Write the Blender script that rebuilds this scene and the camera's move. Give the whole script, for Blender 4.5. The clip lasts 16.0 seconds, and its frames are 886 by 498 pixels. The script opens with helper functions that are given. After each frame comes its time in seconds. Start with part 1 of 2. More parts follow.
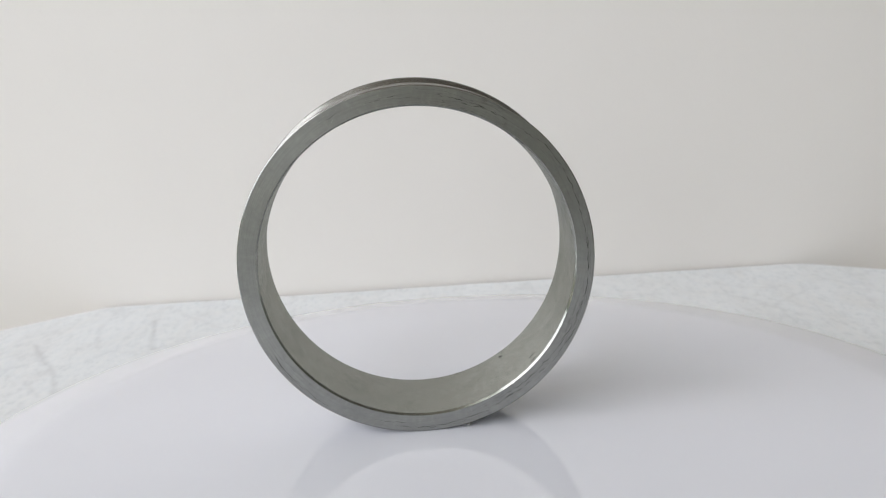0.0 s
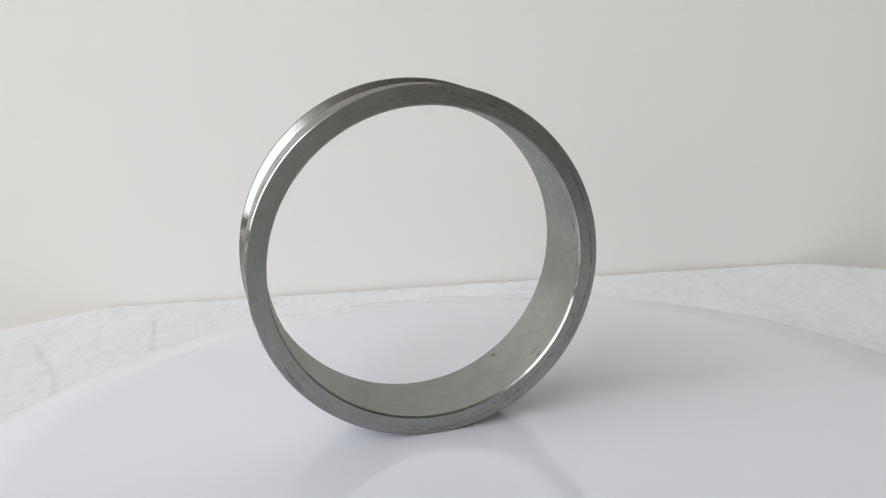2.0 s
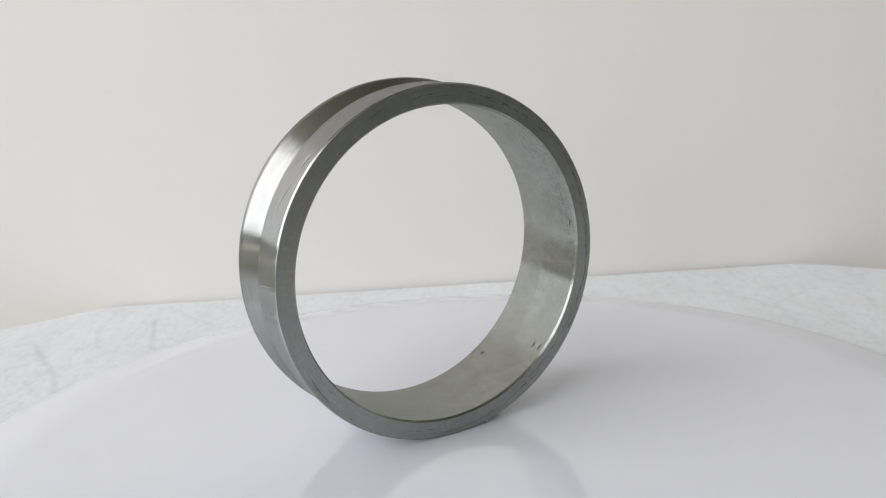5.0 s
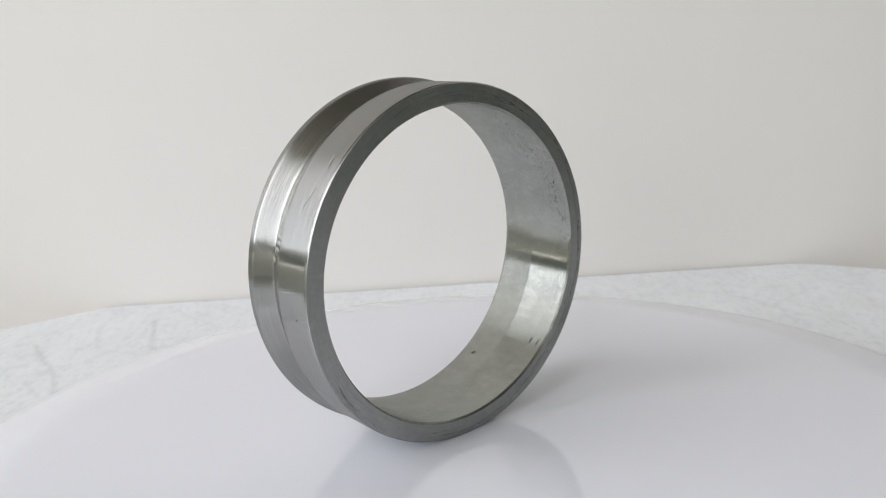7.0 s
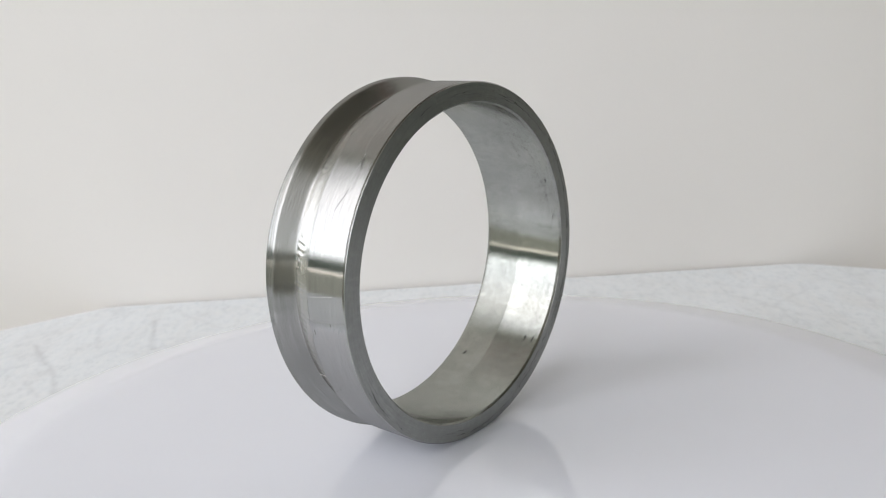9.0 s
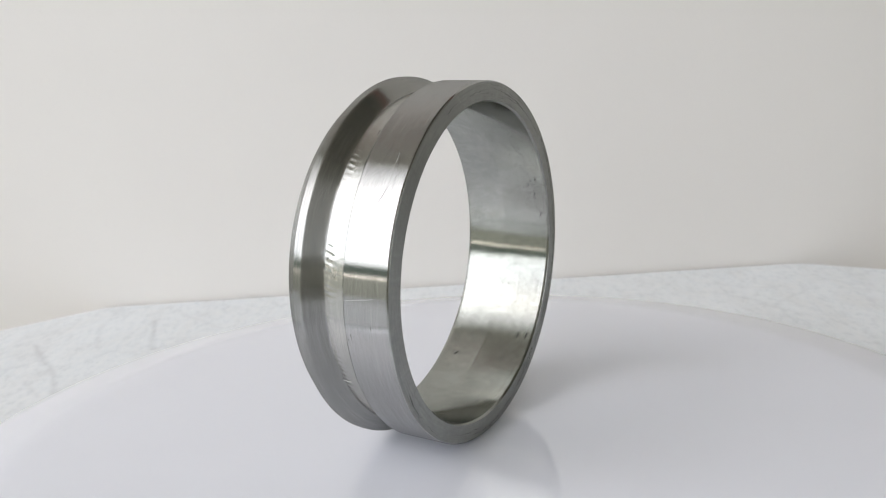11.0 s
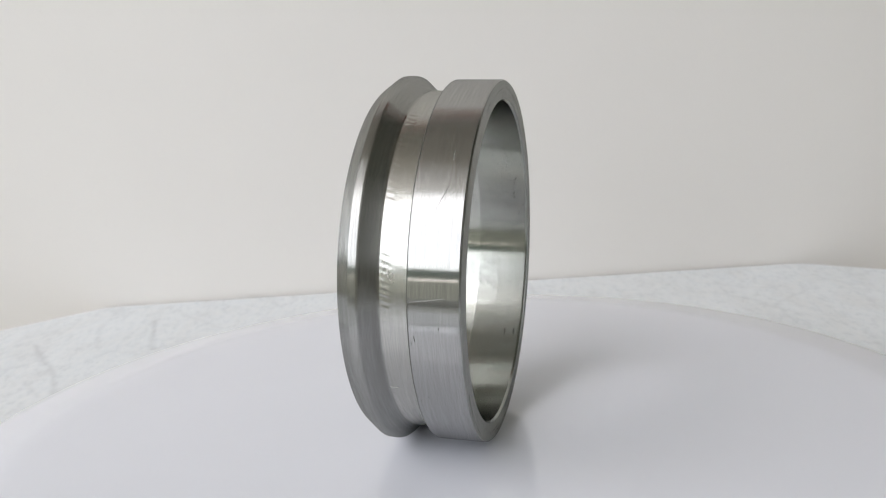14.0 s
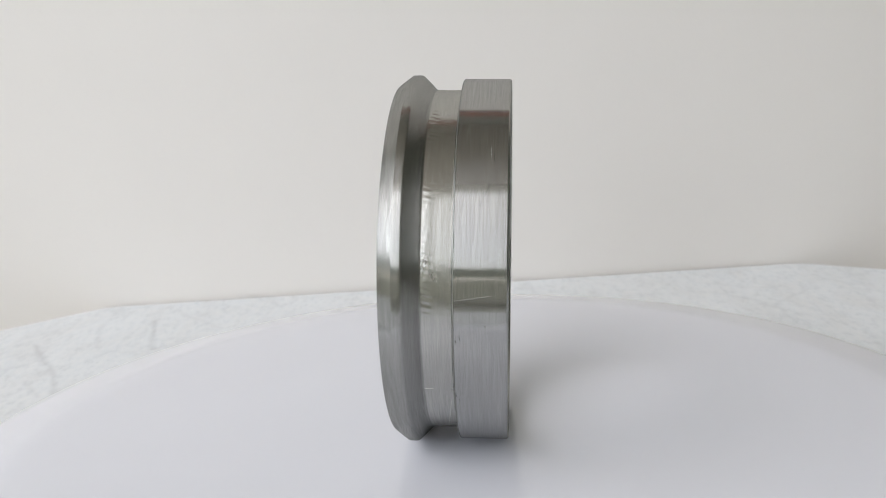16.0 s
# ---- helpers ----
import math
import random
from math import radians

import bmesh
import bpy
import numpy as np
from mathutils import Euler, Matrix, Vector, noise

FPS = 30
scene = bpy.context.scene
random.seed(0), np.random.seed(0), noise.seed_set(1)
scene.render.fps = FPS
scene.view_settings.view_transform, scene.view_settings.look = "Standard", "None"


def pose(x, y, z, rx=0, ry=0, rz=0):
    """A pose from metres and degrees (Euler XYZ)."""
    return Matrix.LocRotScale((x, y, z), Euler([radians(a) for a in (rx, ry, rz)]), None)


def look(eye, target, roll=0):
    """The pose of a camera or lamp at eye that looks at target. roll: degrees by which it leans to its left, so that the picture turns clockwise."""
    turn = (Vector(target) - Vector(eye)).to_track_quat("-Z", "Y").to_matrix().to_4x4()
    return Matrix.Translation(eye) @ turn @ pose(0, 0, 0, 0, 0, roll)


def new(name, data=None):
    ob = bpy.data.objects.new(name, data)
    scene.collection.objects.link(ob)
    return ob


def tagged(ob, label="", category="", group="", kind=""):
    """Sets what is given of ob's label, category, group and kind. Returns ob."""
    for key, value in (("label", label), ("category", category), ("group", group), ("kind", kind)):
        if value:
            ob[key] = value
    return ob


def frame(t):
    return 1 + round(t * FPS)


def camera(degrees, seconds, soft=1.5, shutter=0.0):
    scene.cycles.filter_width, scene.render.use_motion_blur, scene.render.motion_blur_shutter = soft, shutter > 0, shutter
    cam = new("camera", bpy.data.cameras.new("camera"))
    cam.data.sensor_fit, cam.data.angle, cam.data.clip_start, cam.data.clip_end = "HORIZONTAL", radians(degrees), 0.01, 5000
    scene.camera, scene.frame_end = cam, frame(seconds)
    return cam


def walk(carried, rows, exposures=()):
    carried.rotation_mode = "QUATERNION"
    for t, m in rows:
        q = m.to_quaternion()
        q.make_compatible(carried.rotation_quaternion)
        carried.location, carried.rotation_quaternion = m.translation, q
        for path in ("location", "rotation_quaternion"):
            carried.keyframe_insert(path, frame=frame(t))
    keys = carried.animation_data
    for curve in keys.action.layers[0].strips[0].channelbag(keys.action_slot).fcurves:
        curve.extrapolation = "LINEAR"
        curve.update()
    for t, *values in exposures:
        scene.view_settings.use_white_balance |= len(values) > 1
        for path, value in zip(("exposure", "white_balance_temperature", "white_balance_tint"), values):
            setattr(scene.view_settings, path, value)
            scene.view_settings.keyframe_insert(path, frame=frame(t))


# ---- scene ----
# Heights run from the top of the turntable's disc (z = 0).
cam = camera(57.6, 16.0, soft=1.0)
cam.data.dof.use_dof, cam.data.dof.focus_distance, cam.data.dof.aperture_fstop = True, 0.295, 22.0
EYE, AIM, LEAN = (0.0, -0.34355, 0.14074), (-0.00475, 0.0, 0.07414), -3.31
walk(cam, [(0.0, look(EYE, AIM, LEAN)), (16.0, look(EYE, AIM, LEAN))],
     exposures=[(0.0, 0.0), (11.5, 0.0), (12.0, -0.05), (12.6, -0.13), (13.0, -0.13), (13.5, -0.09), (14.0, -0.03), (14.5, -0.01), (15.0, 0.0), (16.0, 0.0)])

TABLE_Z = -0.030          # table top under the turntable
FLOOR_Z = -0.780
CEIL_Z = 4.40
ROOM_W, ROOM_E, ROOM_S = -2.80, 3.6, -3.0

# ---- light ----
world = bpy.data.worlds.new("world")
scene.world = world
world.use_nodes = True
wn = world.node_tree
sky = wn.nodes.new("ShaderNodeTexSky")
sky.sky_type, sky.sun_disc = "NISHITA", False
sky.sun_elevation, sky.sun_rotation = radians(40), radians(-120)
wn.links.new(sky.outputs[0], wn.nodes["Background"].inputs[0])
wn.nodes["Background"].inputs[1].default_value = 0.12

WIN_Y0, WIN_Y1, WIN_Z0, WIN_Z1 = -2.85, 0.12, 0.06, 4.20     # west window
SIDE_X0, SIDE_X1, SIDE_Z0, SIDE_Z1 = -2.65, -0.85, 0.06, 4.20   # south window, behind the camera
WIN_LOW = -0.62                                                 # foot of both windows; below Z0 an added glowing panel shows


def daylight(at, aim, wide, high, watts):
    lamp = bpy.data.lights.new("window_daylight", "AREA")
    lamp.shape, lamp.size, lamp.size_y = "RECTANGLE", wide, high
    lamp.energy, lamp.color = watts, (0.955, 0.950, 0.957)
    new("window_daylight", lamp).matrix_basis = look(at, aim)


WEST_MID = ((WIN_Y0 + WIN_Y1) / 2, (WIN_Z0 + WIN_Z1) / 2)
SIDE_MID = ((SIDE_X0 + SIDE_X1) / 2, (SIDE_Z0 + SIDE_Z1) / 2)
daylight((ROOM_W - 0.06, *WEST_MID), (0.5, *WEST_MID), WIN_Y1 - WIN_Y0, WIN_Z1 - WIN_Z0, 122.0)
daylight((SIDE_MID[0], ROOM_S - 0.06, SIDE_MID[1]), (SIDE_MID[0], 0.0, SIDE_MID[1]), SIDE_X1 - SIDE_X0, SIDE_Z1 - SIDE_Z0, 92.0)


# ---- materials ----
class Mat:
    """A small node-building helper."""

    def __init__(self, name, base=(0.8, 0.8, 0.8), rough=0.5, metal=0.0):
        self.m = bpy.data.materials.new(name)
        self.m.use_nodes = True
        self.t = self.m.node_tree
        self.b = self.t.nodes["Principled BSDF"]
        self.put("Base Color", (*base, 1))
        self.put("Roughness", rough)
        self.put("Metallic", metal)

    def put(self, socket, value):
        if isinstance(value, bpy.types.NodeSocket):
            self.t.links.new(value, self.b.inputs[socket])
        else:
            self.b.inputs[socket].default_value = value

    def node(self, kind, **values):
        n = self.t.nodes.new(kind)
        for k, v in values.items():
            sock = n.inputs[k.replace("_", " ")]
            if isinstance(v, bpy.types.NodeSocket):
                self.t.links.new(v, sock)
            else:
                sock.default_value = v
        return n

    def coords(self, scale=(1, 1, 1), rot=(0, 0, 0)):
        c = self.t.nodes.new("ShaderNodeTexCoord")
        n = self.t.nodes.new("ShaderNodeMapping")
        n.inputs["Scale"].default_value, n.inputs["Rotation"].default_value = scale, rot
        self.t.links.new(c.outputs["Object"], n.inputs["Vector"])
        return n.outputs[0]

    def noise(self, vec, scale, detail=4.0, rough=0.55, distort=0.0):
        n = self.node("ShaderNodeTexNoise", Vector=vec, Scale=scale, Detail=detail, Roughness=rough, Distortion=distort)
        return n.outputs["Fac"]

    def ramp(self, fac, *stops):
        n = self.node("ShaderNodeValToRGB", Fac=fac)
        el = n.color_ramp.elements
        while len(el) < len(stops):
            el.new(0.5)
        for e, (p, c) in zip(el, stops):
            e.position = p
            e.color = (c, c, c, 1) if isinstance(c, (int, float)) else (*c, 1)
        return n.outputs["Color"]

    def mix(self, fac, a, b, how="MIX"):
        n = self.t.nodes.new("ShaderNodeMix")
        n.data_type, n.blend_type = "RGBA", how
        for sock, v in ((n.inputs[0], fac), (n.inputs[6], a), (n.inputs[7], b)):
            if isinstance(v, bpy.types.NodeSocket):
                self.t.links.new(v, sock)
            else:
                sock.default_value = v if isinstance(v, (int, float)) else (*v, 1)
        return n.outputs[2]

    def bump(self, height, strength, distance):
        n = self.node("ShaderNodeBump", Height=height, Strength=strength, Distance=distance)
        prev = self.b.inputs["Normal"].links
        if prev:
            self.t.links.new(prev[0].from_socket, n.inputs["Normal"])
        self.put("Normal", n.outputs[0])

    def math(self, op, a, b=0.0):
        n = self.t.nodes.new("ShaderNodeMath")
        n.operation = op
        for sock, v in zip(n.inputs, (a, b)):
            if isinstance(v, bpy.types.NodeSocket):
                self.t.links.new(v, sock)
            else:
                sock.default_value = v
        return n.outputs[0]


def ring_coords(m):
    """Coordinates round a part whose axis is its local y: cosine and sine of the angle, y + radius, and plain metres."""
    c = m.t.nodes.new("ShaderNodeTexCoord")
    x = m.node("ShaderNodeSeparateXYZ", Vector=c.outputs["Object"])
    rad = m.math("SQRT", m.math("ADD", m.math("MULTIPLY", x.outputs[0], x.outputs[0]),
                                m.math("MULTIPLY", x.outputs[2], x.outputs[2])))
    return (m.math("DIVIDE", x.outputs[0], rad), m.math("DIVIDE", x.outputs[2], rad),
            m.math("ADD", x.outputs[1], rad), c.outputs["Object"])


def along(m, u, v, d, k, across):
    """A noise space drawn out round the axis: k turns over one circle, across: detail per metre across the grooves."""
    n = m.node("ShaderNodeCombineXYZ", X=m.math("MULTIPLY", u, k), Y=m.math("MULTIPLY", d, across), Z=m.math("MULTIPLY", v, k))
    return n.outputs[0]


def steel(name, base, rough, aniso=1.0, groove=0.35, stain=0.5, pits=0.0, cracks=0.0, streak=0.86, mottle=0.0):
    """Lathe-turned steel: fine grooves run round the axis, with stains, pits, cracks and mottling."""
    m = Mat(name, base, rough, 1.0)
    u, v, d, obj = ring_coords(m)
    fine = m.noise(along(m, u, v, d, 6.0, 2300.0), 1.0, 2.0, 0.6)
    band = m.noise(along(m, u, v, d, 2.0, 700.0), 1.0, 4.0, 0.65)
    cloud = m.noise(obj, 55.0, 6.0, 0.62, 0.5)
    big = m.noise(obj, 13.0, 3.0, 0.5)
    dark = lambda k: tuple(c * k for c in base)
    col = m.mix(m.ramp(cloud, (0.38, 0.0), (0.72, 1.0)), base, dark(1 - 0.4 * stain))
    col = m.mix(m.ramp(band, (0.35, 0.0), (0.7, 1.0)), col, dark(streak))
    col = m.mix(m.ramp(fine, (0.42, 0.0), (0.62, 1.0)), col, dark(streak - 0.04))
    spot = m.noise(obj, 950.0, 3.0, 0.6)
    patch = m.noise(obj, 34.0, 2.0, 0.5)
    if mottle:
        blot = m.noise(obj, 480.0, 5.0, 0.75, 0.3)
        drag = m.noise(along(m, u, v, d, 26.0, 160.0), 1.0, 5.0, 0.7)
        col = m.mix(m.math("MULTIPLY", m.ramp(blot, (0.46, 0.0), (0.66, 1.0)), mottle), col, dark(0.45))
        col = m.mix(m.math("MULTIPLY", m.ramp(drag, (0.48, 0.0), (0.70, 1.0)), mottle), col, dark(0.55))
        col = m.mix(m.math("MULTIPLY", m.ramp(drag, (0.30, 1.0), (0.46, 0.0)), mottle), col, tuple(min(1.0, c * 1.45) for c in base))
    if pits:
        holes = m.math("MULTIPLY", m.ramp(spot, (0.64, 0.0), (0.68, 1.0)), m.ramp(patch, (0.50, 0.0), (0.58, 1.0)))
        col = m.mix(m.math("MULTIPLY", holes, pits), col, (0.03, 0.03, 0.03))
    if cracks:
        wav = m.noise(along(m, u, v, d, 3.2, 430.0), 1.0, 3.0, 0.6, 0.0)
        line = m.ramp(m.math("ABSOLUTE", m.math("SUBTRACT", wav, 0.5)), (0.0, 1.0), (0.020, 0.0))
        gate = m.math("ADD", m.noise(along(m, u, v, d, 2.6, 60.0), 1.0, 3.0, 0.6), m.math("MULTIPLY", u, 0.10))
        where = m.ramp(gate, (0.50, 0.0), (0.58, 1.0))
        crack = m.math("MULTIPLY", m.math("MULTIPLY", line, where), cracks)
        smear = m.ramp(m.noise(along(m, u, v, d, 7.0, 900.0), 1.0, 4.0, 0.6), (0.5, 0.0), (0.75, 1.0))
        col = m.mix(m.math("MULTIPLY", smear, 0.5), col, dark(0.7))
        col = m.mix(crack, col, (0.025, 0.026, 0.028))
    r = m.math("ADD", m.math("MULTIPLY", big, 0.25), m.math("MULTIPLY", cloud, 0.15))
    r = m.math("MULTIPLY", m.math("ADD", r, 0.80), rough)
    m.bump(band, groove, 0.00012)
    tan = m.t.nodes.new("ShaderNodeTangent")
    tan.direction_type, tan.axis = "RADIAL", "Y"
    gloss = m.node("ShaderNodeBsdfAnisotropic", Color=col, Roughness=r, Anisotropy=aniso, Tangent=tan.outputs[0])
    gloss.distribution = "MULTI_GGX"
    m.t.links.new(m.b.inputs["Normal"].links[0].from_socket, gloss.inputs["Normal"])
    m.t.links.new(gloss.outputs[0], m.t.nodes["Material Output"].inputs["Surface"])
    m.t.nodes.remove(m.b)
    return m.m


STEEL = steel("turned_steel", (0.485, 0.482, 0.475), 0.205, 0.80, groove=0.36, stain=0.3, streak=0.84)
STEEL_LIP = steel("coarse_turned_steel", (0.42, 0.418, 0.405), 0.25, 0.74, groove=0.7, stain=0.4, streak=0.82)
STEEL_BORE = steel("bored_steel", (0.462, 0.470, 0.440), 0.215, 0.74, groove=0.35, stain=0.9, pits=0.8, streak=0.88, mottle=0.24)
STEEL_DARK = steel("sawn_steel_face", (0.425, 0.432, 0.415), 0.35, 0.22, groove=0.7, stain=0.6, cracks=0.35, mottle=0.15)
STEEL_WELD = steel("weld_steel", (0.52, 0.515, 0.49), 0.26, 0.45, groove=0.15, stain=0.4)


def gloss_white():
    m = Mat("white_gloss_plastic", (0.71, 0.73, 0.775), 0.03)
    v = m.coords()
    m.put("IOR", 1.68)
    m.put("Roughness", m.ramp(m.noise(v, 30.0, 4.0), (0.3, 0.015), (0.8, 0.04)))
    m.put("Base Color", m.mix(m.noise(v, 14.0, 3.0), (0.745, 0.76, 0.825), (0.765, 0.78, 0.845)))
    return m.m


def marble():
    """Marble print: cloudy grey-white, a fine grain, and a few soft bent veins."""
    m = Mat("marble_print", (0.85, 0.85, 0.84), 0.45)
    v = m.coords((1.0, 0.45, 1.0))
    wide = m.noise(v, 7.0, 4.0, 0.55, 0.5)
    soft = m.noise(v, 30.0, 6.0, 0.7, 0.4)
    grain = m.noise(v, 210.0, 5.0, 0.75)
    col = m.mix(m.ramp(wide, (0.38, 0.0), (0.66, 1.0)), (0.775, 0.81, 0.84), (0.70, 0.74, 0.775))
    col = m.mix(m.ramp(soft, (0.44, 0.0), (0.66, 0.6)), col, (0.68, 0.695, 0.705))
    col = m.mix(m.ramp(grain, (0.40, 0.0), (0.66, 0.45)), col, (0.86, 0.86, 0.86))
    col = m.mix(m.ramp(grain, (0.34, 0.35), (0.48, 0.0)), col, (0.55, 0.56, 0.57))
    vein = m.noise(v, 14.0, 3.0, 0.5, 0.5)
    line = m.ramp(m.math("ABSOLUTE", m.math("SUBTRACT", vein, 0.5)), (0.0, 1.0), (0.026, 0.0))
    mask = m.ramp(m.noise(v, 21.0, 2.0), (0.52, 0.0), (0.64, 1.0))
    col = m.mix(m.math("MULTIPLY", m.math("MULTIPLY", line, mask), 0.16), col, (0.40, 0.41, 0.43))
    warp = m.t.nodes.new("ShaderNodeTexNoise")
    warp.inputs["Scale"].default_value, warp.inputs["Detail"].default_value = 20.0, 3.0
    m.t.links.new(v, warp.inputs["Vector"])
    plain = m.t.nodes.new("ShaderNodeTexCoord").outputs["Object"]

    def vec(op, a, b, out=0):
        n = m.t.nodes.new("ShaderNodeVectorMath")
        n.operation = op
        for sock, value in zip(n.inputs, (a, b)):
            if isinstance(value, bpy.types.NodeSocket):
                m.t.links.new(value, sock)
            else:
                sock.default_value = value
        return n.outputs[out]

    at = vec("ADD", plain, vec("MULTIPLY", vec("SUBTRACT", warp.outputs["Color"], (0.5, 0.5, 0.5)), (0.030, 0.030, 0.0)))
    for dark, *bends in ((0.50, (-0.250, 0.300), (-0.232, 0.255), (-0.220, 0.216)),
                         (0.42, (-0.318, 0.240), (-0.287, 0.194), (-0.269, 0.165), (-0.257, 0.136)),
                         (0.20, (-0.294, 0.340), (-0.287, 0.292), (-0.266, 0.224)), (0.22, (-0.240, 0.326), (-0.211, 0.289), (-0.188, 0.260)),
                         (0.20, (-0.340, 0.176), (-0.305, 0.194)), (0.24, (-0.284, 0.160), (-0.264, 0.128)),
                         (0.22, (0.205, 0.330), (0.241, 0.297), (0.262, 0.290)), (0.20, (0.290, 0.285), (0.251, 0.250), (0.240, 0.236))):
        near = None
        for (xa, ya), (xb, yb) in zip(bends, bends[1:]):
            ab = Vector((xb - xa, yb - ya, 0.0))
            pa = vec("MULTIPLY", vec("SUBTRACT", at, (xa, ya, 0.0)), (1.0, 1.0, 0.0))
            h = m.node("ShaderNodeClamp", Value=m.math("DIVIDE", vec("DOT_PRODUCT", pa, ab, 1), ab.length_squared)).outputs[0]
            foot = m.t.nodes.new("ShaderNodeVectorMath")
            foot.operation = "SCALE"
            foot.inputs[0].default_value = ab
            m.t.links.new(h, foot.inputs["Scale"])
            gap = vec("LENGTH", vec("SUBTRACT", pa, foot.outputs[0]), (0, 0, 0), 1)
            near = gap if near is None else m.math("MINIMUM", near, gap)
        line = m.ramp(m.math("MULTIPLY", near, 100.0), (0.0, 1.0), (0.10, 0.70), (0.34, 0.0))
        col = m.mix(m.math("MULTIPLY", m.math("MULTIPLY", line, dark), m.ramp(soft, (0.36, 0.45), (0.60, 1.0))), col, (0.45, 0.46, 0.48))
    m.put("Base Color", col)
    m.bump(grain, 0.12, 0.0004)
    return m.m


def plaster(name, base):
    m = Mat(name, base, 0.85)
    v = m.coords()
    m.put("Base Color", m.mix(m.noise(v, 3.0, 4.0), base, tuple(c * 0.95 for c in base)))
    m.bump(m.noise(v, 260.0, 3.0), 0.15, 0.0006)
    return m.m


WHITE_PLASTIC = gloss_white()
MARBLE = marble()
WALL = plaster("cream_wall_paint", (0.782, 0.757, 0.727))
# unseen walls: dark colour stands in for the room's dim side in the steel
ROOM_DIM = plaster("dimmed_wall_paint", (0.20, 0.215, 0.185))
# window walls: colour lightened to lift the steel's reflections below the sills
PALE = plaster("pale_wall_paint", (0.72, 0.70, 0.62))
# ceiling's shade is put into its colour, darker than white paint
CEILING_SHADED = plaster("shaded_ceiling_paint", (0.38, 0.355, 0.31))
WOOD = plaster("red_brown_wood", (0.22, 0.055, 0.035))
FLOOR = plaster("floor_grey", (0.42, 0.41, 0.35))
TABLE = plaster("table_white", (0.755, 0.735, 0.675))
FRAME = plaster("window_frame_paint", (0.75, 0.75, 0.75))
SASH = plaster("window_sash_paint", (0.20, 0.29, 0.24))
# emissive olive fill that brightens the steel's reflections below the transoms
OUTSIDE = Mat("outside_glow", (0.2, 0.2, 0.17), 0.9)
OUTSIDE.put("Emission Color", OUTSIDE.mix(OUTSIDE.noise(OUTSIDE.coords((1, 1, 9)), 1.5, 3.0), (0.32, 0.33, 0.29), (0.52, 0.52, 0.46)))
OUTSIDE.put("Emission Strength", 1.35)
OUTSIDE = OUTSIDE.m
GRIME = Mat("dark_grime", (0.035, 0.034, 0.032), 0.7).m
CHIP = Mat("bright_swarf", (0.75, 0.75, 0.74), 0.3, 1.0).m


# ---- building helpers ----
def part(name, bm, material, parent=None, label="", sharp=28):
    bm.normal_update()
    me = bpy.data.meshes.new(name)
    for e in bm.edges:
        if len(e.link_faces) == 2 and e.calc_face_angle(0) > radians(sharp):
            e.smooth = False
    for f in bm.faces:
        f.smooth = True
    bm.to_mesh(me)
    bm.free()
    me.materials.append(material)
    ob = new(name, me)
    if parent:
        ob.parent = parent
    if label:
        tagged(ob, label)
    return ob


def box(x0, x1, y0, y1, z0, z1, bevel=0.0):
    bm = bmesh.new()
    bmesh.ops.create_cube(bm, size=1)
    for v in bm.verts:
        v.co = (x0 + (v.co.x + 0.5) * (x1 - x0), y0 + (v.co.y + 0.5) * (y1 - y0), z0 + (v.co.z + 0.5) * (z1 - z0))
    if bevel:
        bmesh.ops.bevel(bm, geom=bm.edges[:], offset=bevel, segments=3, affect="EDGES", profile=0.5)
    return bm


def revolve(profile, n=288, relief=None, axis="y"):
    """Closed (along, radius) outline turned about the local y or z axis."""
    bm = bmesh.new()
    rings = []
    for i in range(n):
        w = 2 * math.pi * i / n
        ring = []
        for a, r in profile:
            if relief:
                r = r + relief(a, r, w)
            if axis == "y":
                ring.append(bm.verts.new((r * math.cos(w), a, r * math.sin(w))))
            else:
                ring.append(bm.verts.new((r * math.cos(w), r * math.sin(w), a)))
        rings.append(ring)
    k = len(profile)
    for i in range(n):
        p, q = rings[i], rings[(i + 1) % n]
        for j in range(k):
            bm.faces.new((p[j], p[(j + 1) % k], q[(j + 1) % k], q[j]))
    bmesh.ops.recalc_face_normals(bm, faces=bm.faces[:])
    return bm


def upright_panel(x0, x1, y, slope, z0, z1, thick):
    """A wall panel whose face runs at a slight slant to the x axis."""
    bm = box(x0, x1, 0.0, thick, z0, z1)
    for v in bm.verts:
        v.co.y += y + slope * v.co.x
    return bm


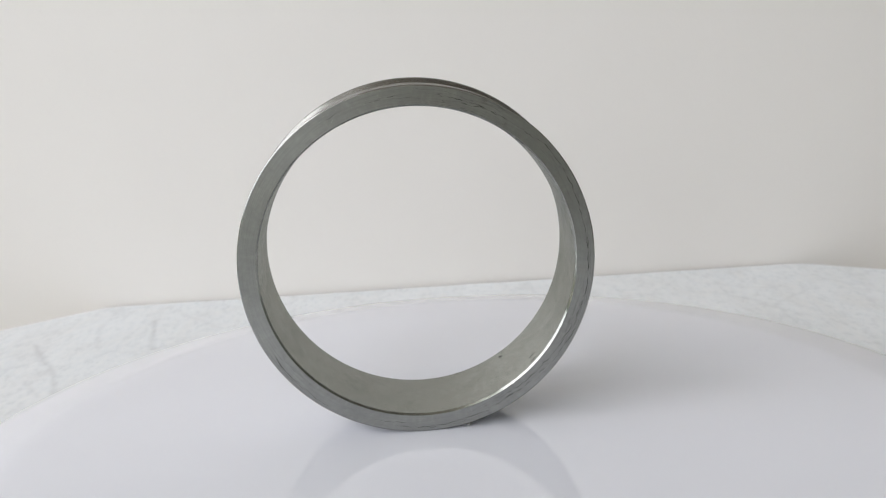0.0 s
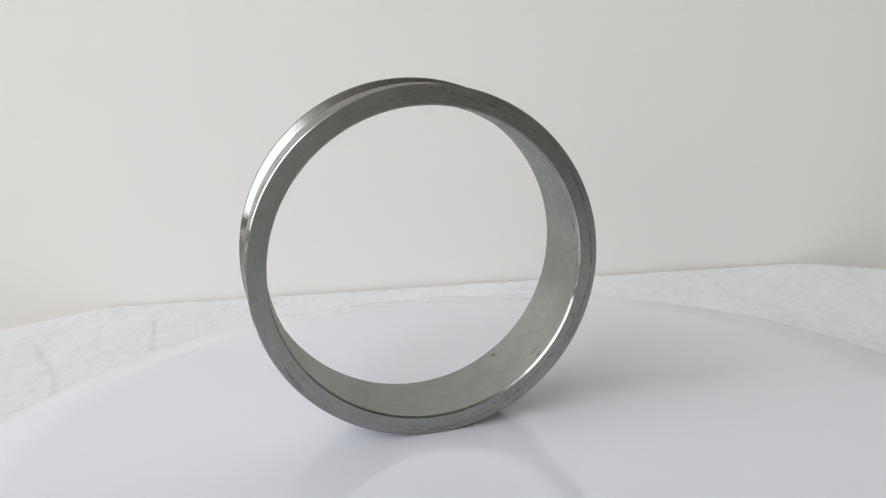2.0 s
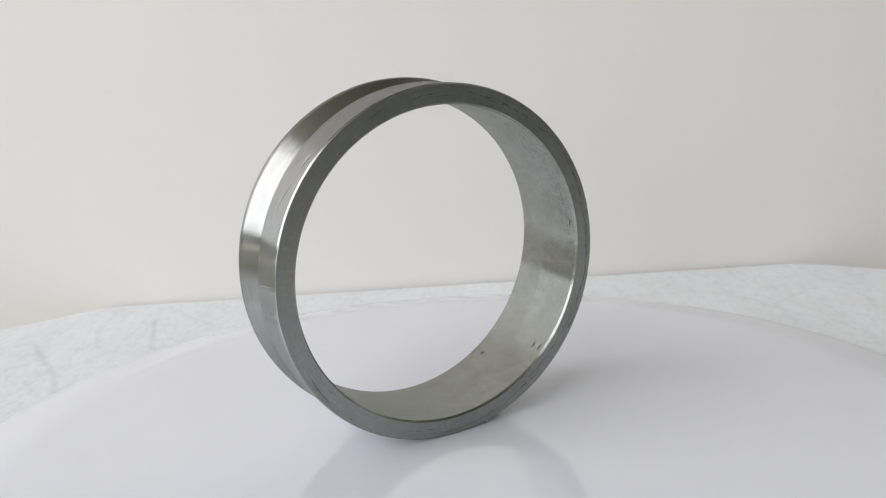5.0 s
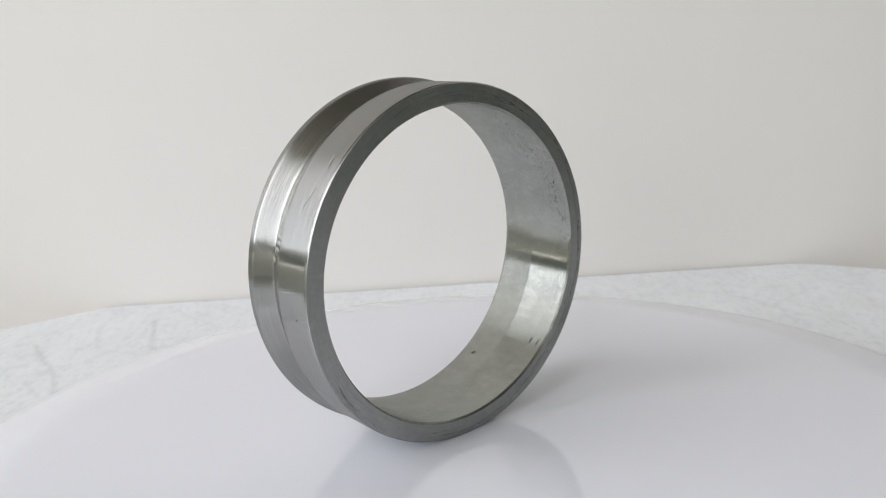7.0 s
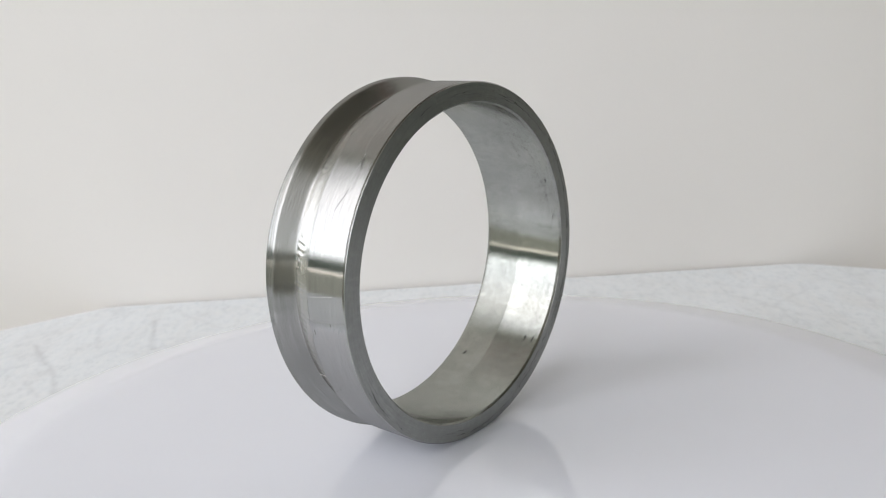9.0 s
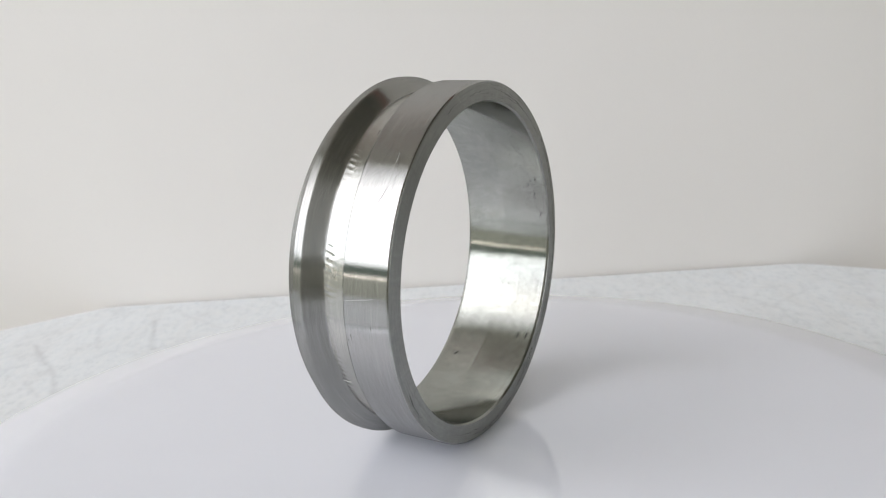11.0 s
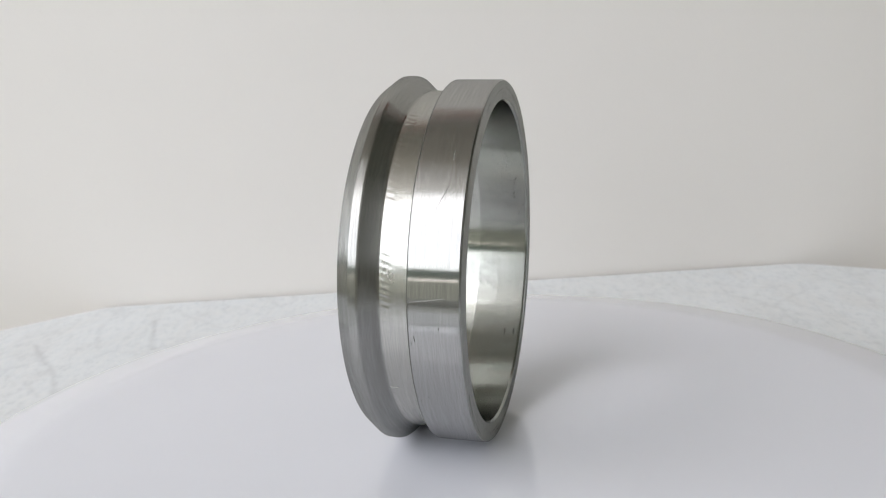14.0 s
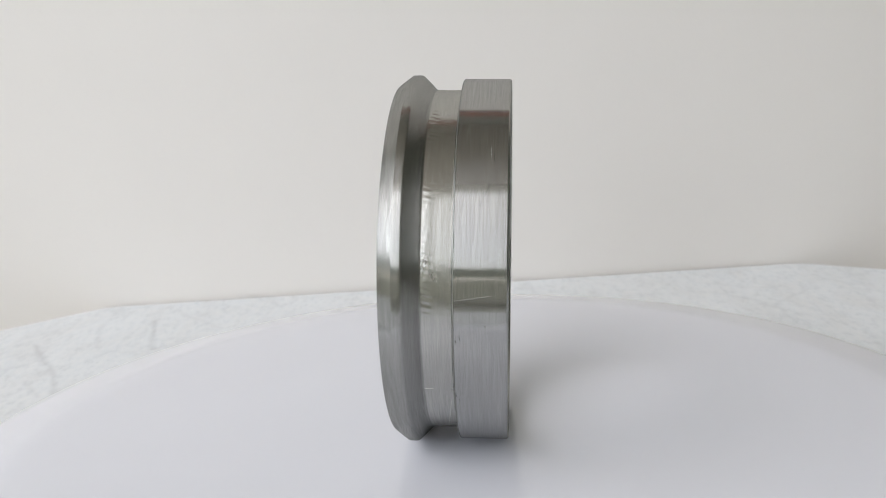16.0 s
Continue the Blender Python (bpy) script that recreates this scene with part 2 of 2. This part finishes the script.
# ---- the room ----
def build_room():
    tagged(part("floor", box(ROOM_W - 0.2, ROOM_E + 0.2, ROOM_S - 0.2, 1.2, FLOOR_Z - 0.1, FLOOR_Z), FLOOR),
           "dim grey floor of the room", "floor", kind="structure")
    tagged(part("ceiling", box(ROOM_W - 0.2, ROOM_E + 0.2, ROOM_S - 0.2, 1.2, CEIL_Z, CEIL_Z + 0.1), CEILING_SHADED),
           "plain unseen ceiling of the room, its shade put into the colour", "ceiling", kind="structure")
    # never in view; dark so the steel mirrors a dim room
    tagged(part("wall_east", box(ROOM_E, ROOM_E + 0.15, ROOM_S, 1.2, FLOOR_Z, CEIL_Z), ROOM_DIM),
           "plain unseen wall of the room, darkened for dim reflections", "wall", kind="structure")
    def pierced(boxes):
        bm = bmesh.new()
        for b in boxes:
            piece = box(*b)
            me = bpy.data.meshes.new("piece")
            piece.to_mesh(me)
            piece.free()
            bm.from_mesh(me)
            bpy.data.meshes.remove(me)
        return bm

    west = (ROOM_W - 0.15, ROOM_W)
    tagged(part("wall_west", pierced([(*west, ROOM_S, WIN_Y0, FLOOR_Z, CEIL_Z), (*west, WIN_Y1, 1.2, FLOOR_Z, CEIL_Z),
                                      (*west, WIN_Y0, WIN_Y1, FLOOR_Z, WIN_LOW), (*west, WIN_Y0, WIN_Y1, WIN_Z1, CEIL_Z)]), PALE),
           "pale wall with a window opening", "wall", kind="structure")
    south = (ROOM_S - 0.15, ROOM_S)
    tagged(part("wall_south", pierced([(ROOM_W - 0.15, SIDE_X0, *south, FLOOR_Z, CEIL_Z), (SIDE_X1, ROOM_E + 0.15, *south, FLOOR_Z, CEIL_Z),
                                       (SIDE_X0, SIDE_X1, *south, FLOOR_Z, WIN_LOW), (SIDE_X0, SIDE_X1, *south, SIDE_Z1, CEIL_Z)]), PALE),
           "pale wall with a window opening", "wall", kind="structure")
    tagged(part("wall_north", box(ROOM_W, ROOM_E, 0.75, 0.90, FLOOR_Z, CEIL_Z), ROOM_DIM),
           "plain wall of the room behind the backdrop, darkened for dim reflections", "wall", kind="structure")
    tagged(part("backdrop", upright_panel(-0.84, 1.0, WALL_Y, WALL_SLOPE, FLOOR_Z, 1.10, 0.012), WALL),
           "smooth cream-white backdrop wall behind the table", "backdrop", kind="structure")
    tagged(part("trim", box(-0.84, 1.0, WALL_Y - 0.035, WALL_Y + 0.055, 1.10, 1.30, 0.003), WOOD),
           "red-brown wooden board along the top of the backdrop", "trim", kind="structure")


WALL_Y, WALL_SLOPE = 0.367, 0.04
build_room()


def build_window(name, across, span, z0, z1, bar):
    """across: turns (depth, along) into (x, y); span: the opening along the wall; bar: the low transom's heights."""
    thing = tagged(new(name), "wide window with a low transom that lights the room", "window", kind="structure")

    def bar_box(d0, d1, a0, a1, low, high):
        (xa, ya), (xb, yb) = across(d0, a0), across(d1, a1)
        return box(min(xa, xb), max(xa, xb), min(ya, yb), max(ya, yb), low, high, 0.004)
    a0, a1 = span
    part("frame", bar_box(-0.04, 0.01, a0, a0 + 0.06, z0, z1), SASH, thing)
    part("frame", bar_box(-0.04, 0.01, a1 - 0.06, a1, z0, z1), SASH, thing)
    part("frame", bar_box(-0.04, 0.01, a0 + 0.06, a1 - 0.06, z1 - 0.06, z1), SASH, thing)
    part("transom", bar_box(-0.04, 0.01, a0 + 0.06, a1 - 0.06, *bar), SASH, thing)
    part("window_sill", bar_box(-0.04, 0.12, a0 - 0.05, a1 + 0.05, z0 - 0.03, z0), FRAME, thing)


build_window("window_1", lambda d, a: (ROOM_W + d, a), (WIN_Y0, WIN_Y1), WIN_LOW, WIN_Z1, (0.11, 0.44))
build_window("window_2", lambda d, a: (a, ROOM_S + d), (SIDE_X0, SIDE_X1), WIN_LOW, SIDE_Z1, (0.11, 0.44))
# added glow panels behind the low panes, no real ground modelled
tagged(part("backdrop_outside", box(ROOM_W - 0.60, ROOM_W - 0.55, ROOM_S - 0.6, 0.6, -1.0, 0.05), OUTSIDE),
       "glowing olive panel outside the window, added to fill low reflections", "backdrop", kind="structure")
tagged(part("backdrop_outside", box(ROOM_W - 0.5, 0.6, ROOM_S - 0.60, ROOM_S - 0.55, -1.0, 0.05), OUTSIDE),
       "glowing olive panel outside the window, added to fill low reflections", "backdrop", kind="structure")


# ---- table ----
def back_edge(x):
    """The back edge of table and sheet: slightly slanted, with both corners cut off."""
    y = 0.3635 + 0.04 * x
    if x < -0.31:
        y -= 1.05 * (-0.31 - x) ** 1.06
    if x > 0.31:
        y -= 0.95 * (x - 0.31) ** 1.1
    return y


def slab(half, inset, z0, z1, ripple=0.0):
    bm = bmesh.new()
    edge = []
    for i in range(97):
        x = half * (2 * i / 96 - 1)
        edge.append((x, back_edge(x) - inset + ripple * noise.noise((x * 30, 0, 0))))
    rows = [[bm.verts.new(c) for c in ((x, y, z0), (x, y, z1), (x, -0.36 + inset, z1), (x, -0.36 + inset, z0))] for x, y in edge]
    for p, q in zip(rows, rows[1:]):
        for j in range(4):
            bm.faces.new((p[j], q[j], q[(j + 1) % 4], p[(j + 1) % 4]))
    bm.faces.new(rows[0])
    bm.faces.new(rows[-1])
    bmesh.ops.recalc_face_normals(bm, faces=bm.faces[:])
    return bm


def build_table():
    table = tagged(new("table"), "cream-white table under the marble-patterned sheet", "table")
    table.location = (0.0, 0.0, FLOOR_Z)
    part("tabletop", slab(0.60, 0.003, 0.72, TABLE_Z - 0.002 - FLOOR_Z), TABLE, table)
    for x in (-0.50, 0.50):
        for y in (-0.22, 0.10):
            part("leg", box(x - 0.03, x + 0.03, y - 0.03, y + 0.03, 0.0, 0.72, 0.003), FRAME, table)


def build_sheet():
    tagged(part("marble_sheet", slab(0.602, 0.0, TABLE_Z - 0.002, TABLE_Z, 0.0012), MARBLE),
           "white sheet with grey marble veins spread over the table", "sheet")


build_table()
build_sheet()


# ---- turntable ----
DISC_R = 0.230


def build_turntable():
    thing = tagged(new("turntable"), "glossy white round turntable with a rounded rim on the table", "turntable")
    prof = [(0.0, 0.0005), (0.0, 0.05), (0.0, 0.10), (0.0, 0.15), (0.0, 0.188), (-0.0002, 0.1935), (-0.0007, 0.1980), (-0.0017, 0.2040),
            (-0.0043, 0.2205), (-0.0053, 0.2262), (-0.0060, 0.2286), (-0.0070, 0.2298), (-0.0092, 0.2300), (-0.0115, 0.2285), (-0.0125, 0.2260),
            (-0.0125, 0.0005)]
    part("disc", revolve(prof, 256, axis="z"), WHITE_PLASTIC, thing)
    foot = [(-0.0125, 0.001), (-0.0125, 0.098), (-0.028, 0.10), (TABLE_Z, 0.099), (TABLE_Z, 0.001)]
    part("base", revolve(foot, 96, axis="z"), WHITE_PLASTIC, thing)
    return thing


# ---- the steel flange ----
R_FACE, R_PEAK, LEN_PEAK = 0.07225, 0.0740, 0.0351
TILT = math.degrees(math.asin((R_PEAK - R_FACE) / LEN_PEAK))


def build_flange():
    thing = tagged(new("pipe_flange"), "bare steel pipe flange with a weld groove, standing on edge", "flange")

    def put(name, prof, material, label="", relief=None, n=288):
        ob = part(name, revolve(prof, n, relief), material, thing, label)
        ob.matrix_basis = lift
        return ob

    lift = pose(0, 0, R_FACE * math.cos(radians(TILT)), TILT, 0, 0)
    # local y runs from the sawn end face (0) to the flange end (0.0436)
    put("sleeve",
        [(0.00025, 0.07195), (0.0007, 0.07235), (0.0180, 0.0725), (0.01812, 0.0718), (0.0191, 0.0684), (0.0191, 0.0660),
         (0.0007, 0.0660), (0.00025, 0.0662)], STEEL, "brushed bright steel sleeve")
    put("end_face", [(0.0, 0.0649), (0.0, 0.0718), (0.0004, 0.07205), (0.0012, 0.0719), (0.0012, 0.0651)],
        STEEL_DARK, "dark sawn steel end face with cracks and stains")
    put("bore", [(0.0001, 0.0650), (0.0007, 0.0644), (0.0010, 0.0642), (0.0014, 0.0642), (0.0229, 0.0642), (0.0233, 0.0642),
                 (0.0237, 0.06430), (0.0241, 0.06435), (0.0415, 0.0664), (0.0424, 0.0665),
                 (0.0434, 0.0671), (0.0434, 0.0677), (0.0012, 0.0670), (0.0012, 0.0653)], STEEL_BORE, "smooth stained steel bore")

    put("seam", [(0.0181, 0.07251), (0.0184, 0.07225), (0.0186, 0.0712), (0.0181, 0.0712)], STEEL_DARK, "thin dark seam beside the groove")

    def ripples(a, r, w):
        if r < 0.0678 or not 0.0195 < a < 0.0297:
            return 0.0
        k = max(0.0, 1 - abs(a - 0.0274) / 0.0025)
        return k * ((0.00005 + 0.00005 * noise.noise((6 * math.cos(w), 6 * math.sin(w), 3))) * math.sin(w * 186 + 900 * (a - 0.0268) + 3 * noise.noise((5 * math.cos(w), 5 * math.sin(w), 0)))
                    + 0.00006 * noise.noise((40 * math.cos(w), 40 * math.sin(w), a * 900)) + 0.00008) + 0.00003 * noise.noise((55 * math.cos(w), 55 * math.sin(w), a * 1500))
    neck = [(0.0191 + 0.0108 * i / 20, 0.0682) for i in range(21)]
    put("weld_neck", neck + [(0.0299, 0.0664), (0.0191, 0.0664)], STEEL_WELD, "rippled weld bead in the groove", ripples, 900)
    put("flange_ring", [(0.0288, 0.0681), (0.0292, 0.06821), (0.0297, 0.06842), (0.0301, 0.06873), (0.0305, 0.06910), (0.0347, 0.07345), (0.0349, 0.07365),
                        (0.0352, 0.07386), (0.0355, 0.07399), (0.0357, 0.07403), (0.0359, 0.07400), (0.0364, 0.07406), (0.0367, 0.07401), (0.0373, 0.07405),
                        (0.0375, 0.07401), (0.0380, 0.07403), (0.0384, 0.0740), (0.0388, 0.0737),
                        (0.0432, 0.0705), (0.0436, 0.0701), (0.0436, 0.0674), (0.0432, 0.0675), (0.0288, 0.0672)], STEEL_LIP,
        "turned steel flange lip with bevelled edges")
    # fine scratches, specks and stamped marks: thin strips that lie on the surface
    def strip(name, material, r, a0, w0, a1, w1, width, label, out=1):
        bm = bmesh.new()
        rows = []
        path = Vector(((w1 - w0) * math.pi / 180 * r, a1 - a0)).normalized()
        for i in range(11):
            f = i / 10
            a, w = a0 + (a1 - a0) * f, radians(w0 + (w1 - w0) * f) + 0.0035 * noise.noise((i * 0.7, a0 * 900, w0))
            half = width * (0.35 + 0.65 * math.sin(math.pi * min(max(f, 0.06), 0.94)))
            row = []
            for k, deep in ((-half, 0), (half, 0), (0, 0.0003)):
                ww, aa, rr = w - path.y * k / r, a + path.x * k, r + out * (0.00005 - deep)
                row.append(bm.verts.new((rr * math.cos(ww), aa, rr * math.sin(ww))))
            rows.append(row)
        for p, q in zip(rows, rows[1:]):
            for j in range(3):
                bm.faces.new((p[j], p[(j + 1) % 3], q[(j + 1) % 3], q[j]))
        bm.faces.new(rows[0])
        bm.faces.new(rows[-1])
        bmesh.ops.recalc_face_normals(bm, faces=bm.faces[:])
        part(name, bm, material, thing, label).matrix_basis = lift

    for a0, w0, a1, w1, r in ((0.0178, 179.3, 0.0056, 177.8, 0.0725),
                              (0.0225, 236.0, 0.0202, 217.0, 0.0682), (0.0063, 137.2, 0.0062, 140.4, 0.0725),
                              (0.0299, 210.3, 0.0262, 210.6, 0.0683)):
        strip("scratch", CHIP, r, a0, w0, a1, w1, 0.00005, "fine bright scratch")
    for a0, w0, a1, w1 in ((0.0099, 154.8, 0.0080, 151.2), (0.0081, 151.8, 0.0064, 148.0), (0.0116, 139.0, 0.0108, 141.5), (0.0054, 138.6, 0.0051, 142.0),
                           (0.0134, 138.6, 0.0130, 140.8)):
        strip("scratch", GRIME, 0.07245, a0, w0, a1, w1, 0.000026, "fine dark scratch")
    for a0, w0, a1, w1 in ((0.0192, 129.4, 0.0191, 131.0), (0.0077, 185.7, 0.0076, 186.4), (0.0163, 188.6, 0.0160, 190.2), (0.0138, 209.0, 0.0137, 209.7),
                           (0.0178, 208.6, 0.0176, 209.6), (0.0169, 210.6, 0.0165, 211.2), (0.0174, 190.2, 0.0172, 191.2)):
        strip("speck", GRIME, 0.07245, a0, w0, a1, w1, 0.00010, "small dark speck")
    for a0, w0, a1, w1 in ((0.0075, 314.5, 0.0075, 317.5), (0.0034, 314.7, 0.0034, 317.7)):
        strip("stamped_mark", GRIME, 0.0642, a0, w0, a1, w1, 0.0003, "dark stamped mark", -1)
    for a0, w0, a1, w1, r in ((0.0355, 302.6, 0.0341, 304.2, 0.0654), (0.0045, 7.4, 0.0036, 10.0, 0.0642), (0.0065, 17.0, 0.0058, 18.6, 0.0642),
                              (0.0120, 350.0, 0.0112, 351.0, 0.0642), (0.0052, 24.0, 0.0047, 25.5, 0.0642)):
        strip("speck", GRIME, r, a0, w0, a1, w1, 0.00018, "small dark speck", -1)

    # hairline cracks that wander over the sawn end face: (degrees, degrees, radius, radius)
    rng = random.Random(5)

    def crack(w0, w1, r0, r1):
        bm = bmesh.new()
        n = max(12, int(abs(w1 - w0) * 3.5))
        rows, step = [], 0.0
        for i in range(n + 1):
            f = i / n
            step = 0.72 * step + rng.uniform(-0.00026, 0.00026)
            w, r = radians(w0 + (w1 - w0) * f + rng.uniform(-0.12, 0.12)), r0 + (r1 - r0) * f + step
            half = (0.00001 + 0.00024 * max(0.0, noise.noise((w * 22, r0 * 900, 2.0)) + 0.12)) * min(1.0, 6 * f + 0.1, 6 * (1 - f) + 0.1)
            rows.append([bm.verts.new((q * math.cos(w), y, q * math.sin(w))) for q, y in ((r - half, -0.00004), (r + half, -0.00004), (r, 0.0003))])
        for p, q in zip(rows, rows[1:]):
            for j in range(3):
                bm.faces.new((p[j], p[(j + 1) % 3], q[(j + 1) % 3], q[j]))
        bm.faces.new(rows[0])
        bm.faces.new(rows[-1])
        bmesh.ops.recalc_face_normals(bm, faces=bm.faces[:])
        part("crack", bm, GRIME, thing, "dark hairline crack").matrix_basis = lift

    for row in ((86, 60, 0.0692, 0.0684), (74, 44, 0.0676, 0.0690), (46, 30, 0.0698, 0.0704), (34, 8, 0.0703, 0.0686), (14, -12, 0.0688, 0.0702),
                (8, -6, 0.0700, 0.0694), (-6, -33, 0.0704, 0.0682), (-29, -62, 0.0682, 0.0671), (-38, -66, 0.0694, 0.0684), (-22, -40, 0.0706, 0.0699),
                (-60, -97, 0.0690, 0.0703), (-74, -102, 0.0706, 0.0697), (-98, -112, 0.0682, 0.0686), (104, 94, 0.0681, 0.0687),
                (-152, -126, 0.0696, 0.0706), (118, 110, 0.0690, 0.0686)):
        crack(*row)

    def flecks(name, material, spots, flat, label):
        """Many tiny uneven flakes, each one sunk a little into the surface."""
        bm = bmesh.new()
        for w, s, size in spots:
            tip, ring = None, []
            for k in range(7):
                g = 2 * math.pi * k / 7
                du, dv = size * rng.uniform(0.5, 1.2) * math.cos(g), size * rng.uniform(0.4, 0.9) * math.sin(g)
                if flat:
                    ww, r, y = w + du / s, s + dv, -0.00003
                else:
                    r, ww, y = 0.0642 - 0.00004, w + du / 0.0642, s + dv
                ring.append(bm.verts.new((r * math.cos(ww), y, r * math.sin(ww))))
            r, y = (s, 0.0001) if flat else (0.0644, s)
            tip = bm.verts.new((r * math.cos(w), y, r * math.sin(w)))
            bm.faces.new(ring)
            for k in range(7):
                bm.faces.new((ring[k], tip, ring[(k + 1) % 7]))
        bmesh.ops.recalc_face_normals(bm, faces=bm.faces[:])
        tagged(part(name, bm, material, thing, label), kind="stuff").matrix_basis = lift

    pits = []
    for i in range(260):
        f = rng.random()
        pits.append((radians(58 - 54 * f + rng.gauss(0, 9)), 0.0125 - 0.0075 * f + rng.gauss(0, 0.0028), 0.00012 + 0.00028 * rng.random() ** 2))
    for i in range(160):
        pits.append((radians(rng.uniform(-110, 75)), rng.uniform(0.003, 0.021), rng.uniform(0.00009, 0.00024)))
    flecks("pitting", GRIME, [(w, min(max(s, 0.0022), 0.022), z) for w, s, z in pits], False, "scatter of small dark pits")
    flecks("glints", CHIP, [(radians(rng.uniform(98, 124)), rng.uniform(0.0662, 0.0708), rng.uniform(0.00006, 0.00016)) for i in range(26)], True,
           "tiny bright nicks")
    return thing


def build_chip():
    bm = bmesh.new()
    bmesh.ops.create_icosphere(bm, subdivisions=2, radius=0.0009)
    for v in bm.verts:
        v.co *= 1 + 0.5 * noise.noise(v.co * 1500)
        v.co.z = max(v.co.z * 0.7, -0.0004) + 0.0004
    chip = part("metal_chip", bm, CHIP, sharp=180)
    return tagged(chip, "tiny bright metal chip on the white turntable", "metal chip")


turntable = build_turntable()
flange = build_flange()
chip = build_chip()


# ---- motion of the turntable ----
def turn_at(t):
    return 3.826 + 5.306 * t - 0.0145 * t * t


def motions():
    times = [0.5 * i for i in range(33)]
    walk(turntable, [(t, pose(0, 0, 0, 0, 0, turn_at(t))) for t in times])
    walk(chip, [(t, pose(0, 0, 0, 0, 0, turn_at(t)) @ pose(0.0010, -0.0181, 0)) for t in times])
    walk(flange, [(t, pose(0, 0, 0, 0, 0, turn_at(t)) @ pose(-0.01643, -0.0245, 0)) for t in times])


motions()
